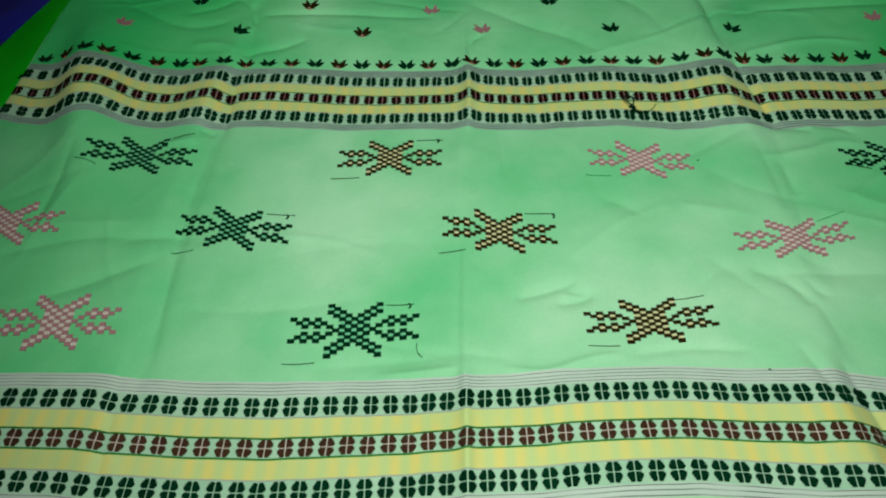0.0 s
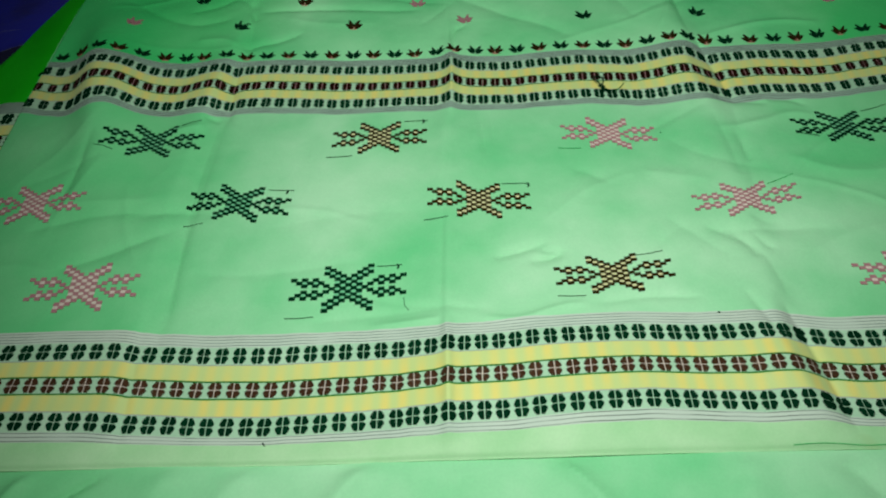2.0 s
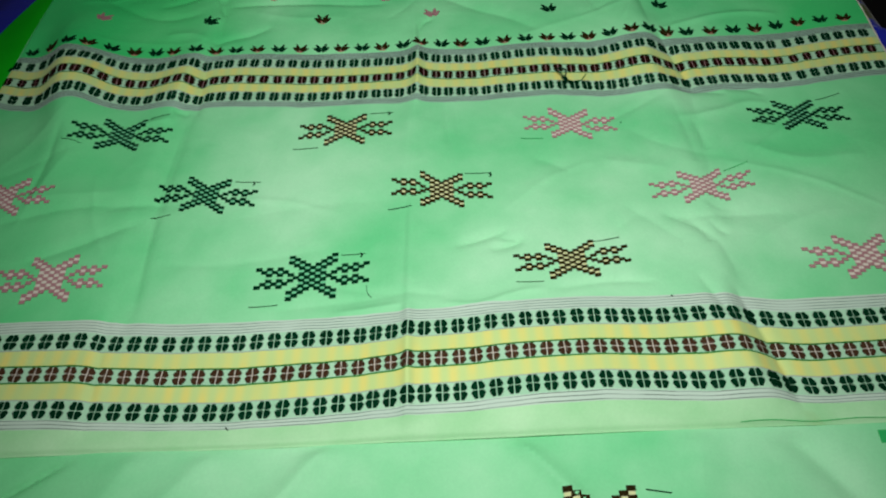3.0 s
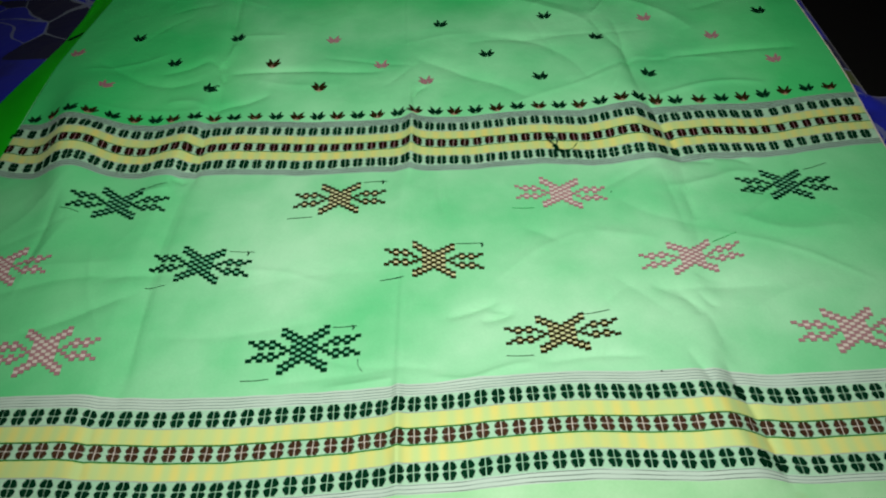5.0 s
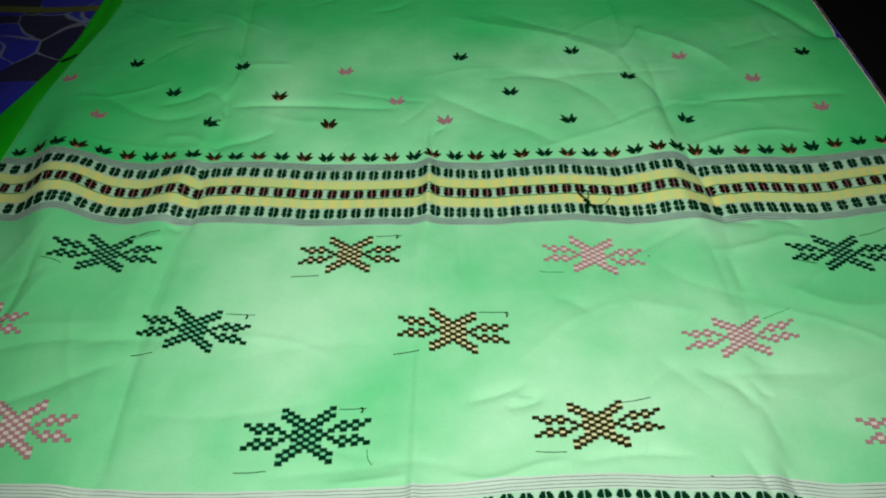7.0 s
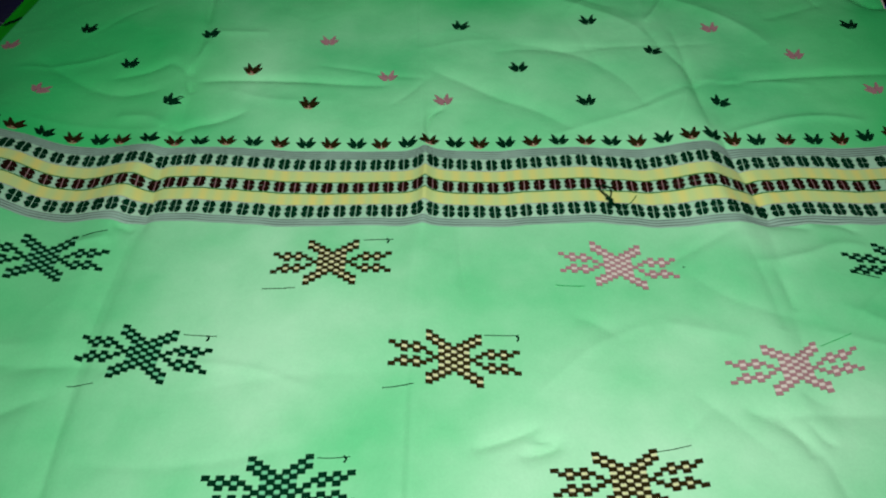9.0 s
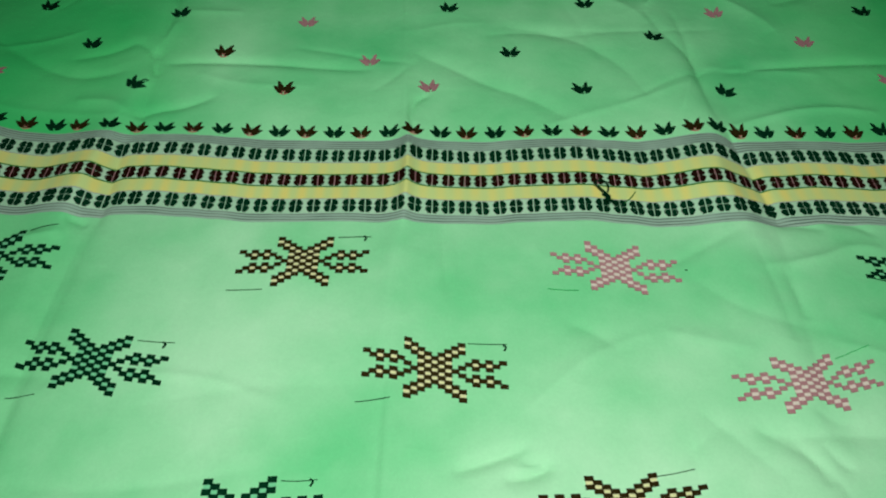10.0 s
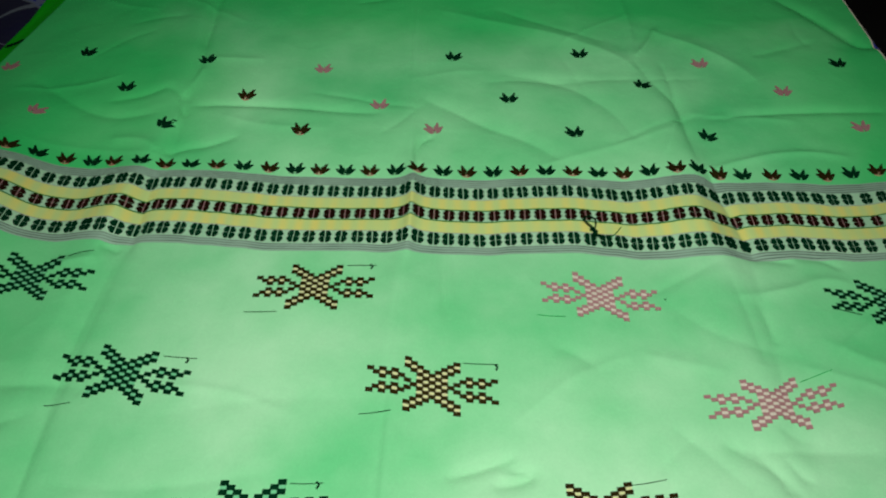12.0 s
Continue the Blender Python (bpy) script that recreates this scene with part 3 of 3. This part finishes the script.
STAR, FILLING = star_cells()
PETAL = ((0.042, 0.032), (0.42, 0.032), (0.43, 0.10), (0.525, 0.11), (0.525, 0.27), (0.45, 0.28), (0.45, 0.39), (0.35, 0.40), (0.34, 0.51), (0.09, 0.515), (0.042, 0.47))


def rosette(crossed):
    shapes = []
    for sx, sy in ((1, 1), (-1, 1), (-1, -1), (1, -1)):
        shape = [(sx * x, sy * y) for x, y in PETAL]
        shapes.append((shape if sx * sy > 0 else shape[::-1], 0))
    if crossed:
        shapes.append(([(-0.032, -0.5), (0.032, -0.5), (0.032, 0.5), (-0.032, 0.5)], 1))
    if crossed == "both":
        shapes.append(([(-0.40, -0.024), (0.40, -0.024), (0.40, 0.024), (-0.40, 0.024)], 1))
    return shapes


LEAVES = (((0.006, -0.34), (0.20, -0.12), (0.33, 0.10), (0.38, 0.52), (0.24, 0.43), (0.14, 0.20), (0.05, 0.12), (0.006, -0.04)),
          ((0.03, -0.50), (0.25, -0.46), (0.42, -0.22), (0.56, 0.05), (0.40, 0.07), (0.25, -0.02), (0.09, -0.25)))


def tulip(tipped):
    shapes = []
    for leaf in LEAVES:
        shapes.append((list(leaf), 0))
        shapes.append(([(-x, y) for x, y in leaf][::-1], 0))
    if tipped:
        for m in (1, -1):
            stroke = [(m * 0.01, -0.42), (m * 0.07, -0.33), (m * 0.22, -0.15), (m * 0.20, -0.11), (m * 0.05, -0.25), (m * 0.01, -0.31)]
            foot = [(m * 0.01, -0.58), (m * 0.14, -0.53), (m * 0.26, -0.44), (m * 0.23, -0.41), (m * 0.08, -0.47), (m * 0.01, -0.51)]
            shapes += [(stroke[::m], 1), (foot[::m], 1)]
    return shapes


def woven_star(surface, at, yarns, parent, label):
    figure = motif("star_motif", surface, STAR, at, yarns[:1], parent, label, 0.0009, 1.08 if yarns[0] == PINK else 1.20)
    motif("filling", surface, FILLING, at, yarns[1:], figure, "", 0.0006, 0.96)


YARNS = {"green": [DARK_GREEN, LIGHT], "maroon": [BROWN, CREAM], "pink": [PINK, ROSE]}


def spaced(steps, places):
    """Where the figure of each number stands across the cloth; past the ends the last spacing goes on."""
    def at(i):
        if i < steps[0]:
            return places[0] + (i - steps[0]) * (places[1] - places[0]) / (steps[1] - steps[0])
        if i > steps[-1]:
            return places[-1] + (i - steps[-1]) * (places[-1] - places[-2]) / (steps[-1] - steps[-2])
        return float(np.interp(i, steps, places))
    return at


NEAR_PLACES = spaced(range(-24, 25, 4), (-0.3098, -0.2436, -0.1785, -0.1125, -0.0496, 0.0139, 0.0724, 0.1328, 0.1955, 0.2581, 0.3184, 0.3816, 0.4459))
FAR_PLACES = spaced((-34, -33, -32, -31, -29, -27, -24, -20, -16, -12, -8, -4, 0, 4, 8, 12, 16, 20, 24, 28, 29, 30, 31, 32, 33, 34),
                    (-0.4590, -0.4385, -0.4180, -0.4000, -0.3700, -0.3420, -0.2949, -0.2329, -0.1758, -0.1091, -0.0458, 0.0159, 0.0745, 0.1342, 0.1956, 0.2560, 0.3145, 0.3753, 0.4377,
                     0.4989, 0.5156, 0.5360, 0.5550, 0.5730, 0.5910, 0.6070))
FLOWER_PLACES = spaced(range(-19, 21), (-0.4473, -0.4155, -0.3872, -0.3624, -0.3348, -0.3054, -0.2771, -0.2534, -0.2229, -0.1984, -0.1717, -0.1433, -0.1147, -0.0862, -0.0590, -0.0327, -0.0057,
                                        0.0201, 0.0484, 0.0708, 0.0979, 0.1233, 0.1510, 0.1788, 0.2066, 0.2345, 0.2609, 0.2872, 0.3145, 0.3416, 0.3650, 0.3885, 0.4148, 0.4462, 0.4754, 0.5040, 0.5334,
                                        0.5640, 0.5941, 0.6244))


def border(name, surface, u0, u1, c, top, low, k, places, parent, lined, cross, yarns, step=0.0022):
    """Striped border with three rows of rosettes; k: size of the weave against the upper cloth's."""
    bands = [("stripe_band", 0.042, top, lined), ("rosette_band", 0.0245, 0.042, PALE), ("edge_line", 0.0235, 0.0245, LILAC), ("yellow_band", 0.0088, 0.0235, YELLOW),
             ("green_line", 0.0072, 0.0088, LINE), ("middle_band", -0.0072, 0.0072, PALE), ("green_line", -0.0088, -0.0072, LINE),
             ("yellow_band", -0.0235, -0.0088, YELLOW), ("edge_line", -0.0245, -0.0235, LILAC), ("rosette_band", -0.042, -0.0245, PALE), ("stripe_band", -low, -0.042, lined)]
    made = [sheet(n, surface, u0, u1, c + k * a, c + k * z, step, m, parent) for n, a, z, m in bands]
    for row, holder in ((0.033, made[1]), (0.0, made[5]), (-0.033, made[9])):
        middle = row == 0.0
        for i in range(-48, 49):
            u = places(i)
            if not u0 + 0.006 * k < u < u1 - 0.006 * k:
                continue
            at = (u + random.uniform(-0.0004, 0.0004), c + k * row + random.uniform(-0.0003, 0.0003),
                  0.0115 * k, random.uniform(-0.0005, 0.0005), random.uniform(-0.0006, 0.0006), (0.0133 if middle else 0.0150) * k)
            motif("rosette", surface, rosette(cross if middle else ""), at, yarns if middle else [DARK_GREEN], holder)


# ---- the lower mint cloth ----
lower = empty("under_cloth", "mint green woven cloth lying under the upper one, mostly covered", "cloth")
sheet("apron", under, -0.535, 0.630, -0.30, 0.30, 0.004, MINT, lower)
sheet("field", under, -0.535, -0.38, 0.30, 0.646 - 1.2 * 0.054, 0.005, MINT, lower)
border("border", under, -0.535, -0.38, 0.646, 0.060, 0.054, 1.2, lambda i: -0.521 + 0.0192 * i, lower, GREY, "one", [MAROON, PINK])
woven_star(under, (0.207, 0.156, 0.0062, 0.0, 0.0, 0.0038), YARNS["maroon"], lower, "maroon and cream woven star")
woven_star(under, (-0.110, 0.152, 0.0062, 0.0, 0.0, 0.0038), YARNS["pink"], lower, "pink woven star")
strand("loose_thread", under, ((0.243, 0.181), (0.262, 0.177)), 0.0005, DARK_GREEN, lower)
for u in (0.444, 0.462):
    motif("stripe", under, [([(-0.5, -1), (0.5, -1), (0.5, 0), (-0.5, 0)], 0)], (u, 0.222, 0.012, 0.0, 0.008, 0.09), [BAND], lower, "darker green stripe")

# ---- the upper mint cloth ----
top = empty("woven_cloth", "creased mint green handwoven cloth with stars and striped borders", "cloth")
sheet("near_hem", cloth, LEFT, RIGHT, NEAR, 0.298 - 0.050, 0.0022, HEM, top, "hem of the mint cloth with a stitched fold")
border("near_border", cloth, LEFT, RIGHT, 0.298, 0.0555, 0.050, 1.0, NEAR_PLACES, top, STRIPE, "both", [RUSSET, ROSE])
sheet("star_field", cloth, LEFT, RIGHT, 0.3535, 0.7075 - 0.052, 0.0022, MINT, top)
border("far_border", cloth, LEFT, RIGHT, 0.7075, 0.055, 0.052, 1.0, FAR_PLACES, top, GREY, "one", [MAROON, PINK])
sheet("flower_field", cloth, LEFT, RIGHT, 0.7075 + 0.055, FAR, 0.0022, DEEP, top, "thin mint cloth, deeper green painted in where the light fades")

# rolled edges
strand("hem_roll", cloth, [(LEFT + i * (RIGHT - LEFT) / 60, NEAR + 0.0004, -0.0014 + 0.0003 * math.sin(i * 1.7)) for i in range(61)], 0.0009, HEM, top)
strand("hem_stitching", cloth, [(0.33 + i * 0.300 / 30, NEAR + 0.0030 + 0.0006 * math.sin(i * 0.8)) for i in range(31)], 0.0004, BAND, top, 0.0)
strand("selvedge", cloth, [(RIGHT - 0.0044, NEAR + i * (FAR - NEAR) / 90, 0.0004 * math.sin(i * 2.3)) for i in range(91)], 0.0012, ROSE, top, 0.0, "pale selvedge thread")
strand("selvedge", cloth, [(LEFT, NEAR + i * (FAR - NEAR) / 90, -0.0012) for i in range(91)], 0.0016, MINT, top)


def star(kind, *at):
    woven_star(cloth, at, YARNS[kind], top, {"green": "dark green woven star", "maroon": "maroon and cream woven star", "pink": "pink woven star"}[kind])


star("green", -0.2797, 0.6115, 0.00538, 0.00022, 0.00011, 0.00333)
star("maroon", -0.0168, 0.6125, 0.00511, 0.00004, 0.00005, 0.00336)
star("pink", 0.2412, 0.6087, 0.00498, -0.00023, 0.00002, 0.00337)
star("green", 0.5076, 0.6027, 0.00555, -0.00054, -0.00013, 0.00335)
star("pink", -0.3870, 0.5150, 0.00530, 0.00020, 0.00000, 0.00345)
star("green", -0.1628, 0.5166, 0.00527, -0.00058, 0.00014, 0.00333)
star("maroon", 0.0921, 0.5105, 0.00508, -0.00067, 0.00000, 0.00336)
star("pink", 0.3659, 0.4957, 0.00526, 0.00055, 0.00003, 0.00314, 0.0007, 0.0004)
star("pink", -0.2964, 0.4044, 0.00533, 0.00002, -0.00027, 0.00385)
star("green", -0.0369, 0.4045, 0.00528, 0.00011, -0.00005, 0.00361)
star("maroon", 0.2165, 0.3991, 0.00533, 0.00007, -0.00008, 0.00308, 0.0009, 0.0002)
star("pink", 0.5022, 0.3957, 0.00587, -0.00017, -0.00009, 0.00347)


def flower(kind, u, v, turn=0.0, w=0.0208, h=0.0188):
    c, s = math.cos(radians(turn)), math.sin(radians(turn))
    motif("flower_motif", cloth, tulip(kind == "maroon"), (u, v, w * c, w * s, -h * s, h * c), [{"green": DARK_GREEN, "maroon": BROWN, "pink": PINK}[kind], SALMON], top,
          {"green": "dark green woven flower", "maroon": "dark brown woven flower with salmon edges", "pink": "pink woven flower"}[kind])


for u, v, turn in ((-0.360, 0.981, 0), (-0.199, 0.976, 12), (0.109, 0.995, -14), (0.268, 1.007, 0), (0.588, 0.978, 4), (0.336, 0.934, -22), (0.174, 0.905, 0),
                   (-0.282, 0.911, 8), (-0.215, 0.843, -25), (0.244, 0.845, 10), (0.393, 0.839, -25)):
    flower("green", u, v, turn)
for u, v, turn in ((-0.136, 0.905, -4), (-0.063, 0.843, 0)):
    flower("maroon", u, v, turn)
for u, v, turn in ((-0.444, 0.942, 10), (-0.367, 0.850, -18), (-0.052, 0.963, 4), (0.022, 0.895, 5), (0.086, 0.849, 14), (0.417, 0.985, 6), (0.503, 0.925, -6), (0.571, 0.854, 8)):
    flower("pink", u, v, turn)
# the row of flowers that stands on the far border
for i in range(-19, 21):
    flower("maroon" if i % 2 == 0 else "green", FLOWER_PLACES(i), 0.7755 + 0.007 * float(smooth(FLOWER_PLACES(i), 0.48, 0.58)), random.uniform(-7, 7), 0.0192, 0.0172)

# cut ends of yarn beside the stars
for ends in (((0.0105, 0.6375), (0.024, 0.6385), (0.038, 0.6389)), ((-0.0755, 0.5833), (-0.060, 0.5835), (-0.0465, 0.5841)), ((-0.1335, 0.5357), (-0.119, 0.5350), (-0.1055, 0.5347)),
             ((-0.216, 0.4853), (-0.210, 0.4866), (-0.1955, 0.4886)), ((-0.0104, 0.4290), (0.002, 0.4283), (0.014, 0.4288)), ((-0.094, 0.370), (-0.080, 0.3702), (-0.067, 0.372)),
             ((0.1174, 0.5326), (0.131, 0.5315), (0.1465, 0.5306)), ((0.035, 0.4851), (0.047, 0.4858), (0.060, 0.4875)), ((0.2396, 0.4221), (0.252, 0.4250), (0.267, 0.4292)),
             ((0.160, 0.376), (0.173, 0.3745), (0.186, 0.374)), ((0.017, 0.388), (0.018, 0.380), (0.022, 0.374)), ((-0.251, 0.637), (-0.240, 0.641), (-0.229, 0.644)),
             ((-0.342, 0.595), (-0.330, 0.5935), (-0.319, 0.590)), ((0.538, 0.625), (0.552, 0.627), (0.571, 0.632)), ((0.454, 0.596), (0.474, 0.590))):
    strand("loose_thread", cloth, ends, 0.00031, DARK_GREEN, top)
for ends in (((0.393, 0.519), (0.408, 0.525), (0.422, 0.530)), ((0.183, 0.5840), (0.196, 0.5828), (0.208, 0.5832))):
    strand("loose_thread", cloth, ends, 0.0003, BAND, top)
for ends in (((-0.0955, 0.2500), (-0.0930, 0.2465)), ((0.300, 0.3525), (0.3015, 0.3515)), ((0.2985, 0.6065), (0.3000, 0.6060))):
    strand("loose_thread", cloth, ends, 0.0005, DARK_GREEN, top)
for u, v in ((0.033, 0.638), (-0.113, 0.533), (0.010, 0.4275), (0.145, 0.528)):
    strand("loose_thread", cloth, ((u - 0.001, v + 0.002), (u + 0.001, v), (u - 0.0005, v - 0.003)), 0.0008, DARK_GREEN, top)
# the knotted tuft on the far border
strand("knotted_thread", cloth, ((0.2484, 0.6815, 0.001), (0.2450, 0.6850, 0.004), (0.2410, 0.6905, 0.004), (0.2375, 0.6970, 0.003), (0.2390, 0.7010, 0.003), (0.2437, 0.7020, 0.003),
                                 (0.2480, 0.6995, 0.003), (0.2478, 0.6920, 0.003), (0.2450, 0.6840, 0.002), (0.2440, 0.6775, 0.001)), 0.0008, DARK_GREEN, top, 0.001, "dark green knotted yarn end")
strand("knotted_thread", cloth, ((0.2425, 0.6870, 0.001), (0.2475, 0.6830, 0.003), (0.2440, 0.6790, 0.002), (0.2490, 0.6780, 0.003), (0.2525, 0.6770, 0.001)), 0.0015, DARK_GREEN, top)
strand("knotted_thread", cloth, ((0.2520, 0.6765, 0.001), (0.2560, 0.6785, 0.001), (0.2621, 0.6809, 0.001)), 0.0006, DARK_GREEN, top)
strand("loose_thread", cloth, ((0.2605, 0.6790), (0.2661, 0.6838, 0.001), (0.2716, 0.6918, 0.002)), 0.0005, LINE, top)

# dark figures on the green cloth
for s, v, w in ((0.24, 1.059, 0.034), (0.62, 0.786, 0.016)):
    motif("woven_mark", green, rosette(""), (s, v, w / 0.14, 0.0, 0.0, 0.010), [DARK_GREEN], green_cloth, "dark woven mark")


# ---- a bundle of printed cloth at the edge of the bed ----
def bundle():
    bm = bmesh.new()
    bmesh.ops.create_grid(bm, x_segments=40, y_segments=40, size=0.5)
    for p in bm.verts:
        x, y = p.co.x * 2, p.co.y * 2
        edge = max(abs(x), abs(y)) ** 6
        z = 0.505 - 0.030 * edge + 0.012 * math.sin(5 * x + 2 * y) + 0.006 * math.sin(11 * y - 3 * x) - 0.045 * max(0.0, x) ** 2
        p.co = (0.820 + 0.140 * x, 0.600 + 0.225 * y, z - 0.015)
    base = bmesh.ops.extrude_face_region(bm, geom=bm.faces[:])
    for p in (g for g in base["geom"] if isinstance(g, bmesh.types.BMVert)):
        p.co.z -= 0.05
    bmesh.ops.recalc_face_normals(bm, faces=bm.faces[:])
    me = bpy.data.meshes.new("cloth_bundle")
    bm.to_mesh(me)
    bm.free()
    for f in me.polygons:
        f.use_smooth = True
    return link("cloth_bundle", me, [LINEN], None)


tagged(bundle(), "folded navy printed cloth overhanging the edge of the bed", "cloth")
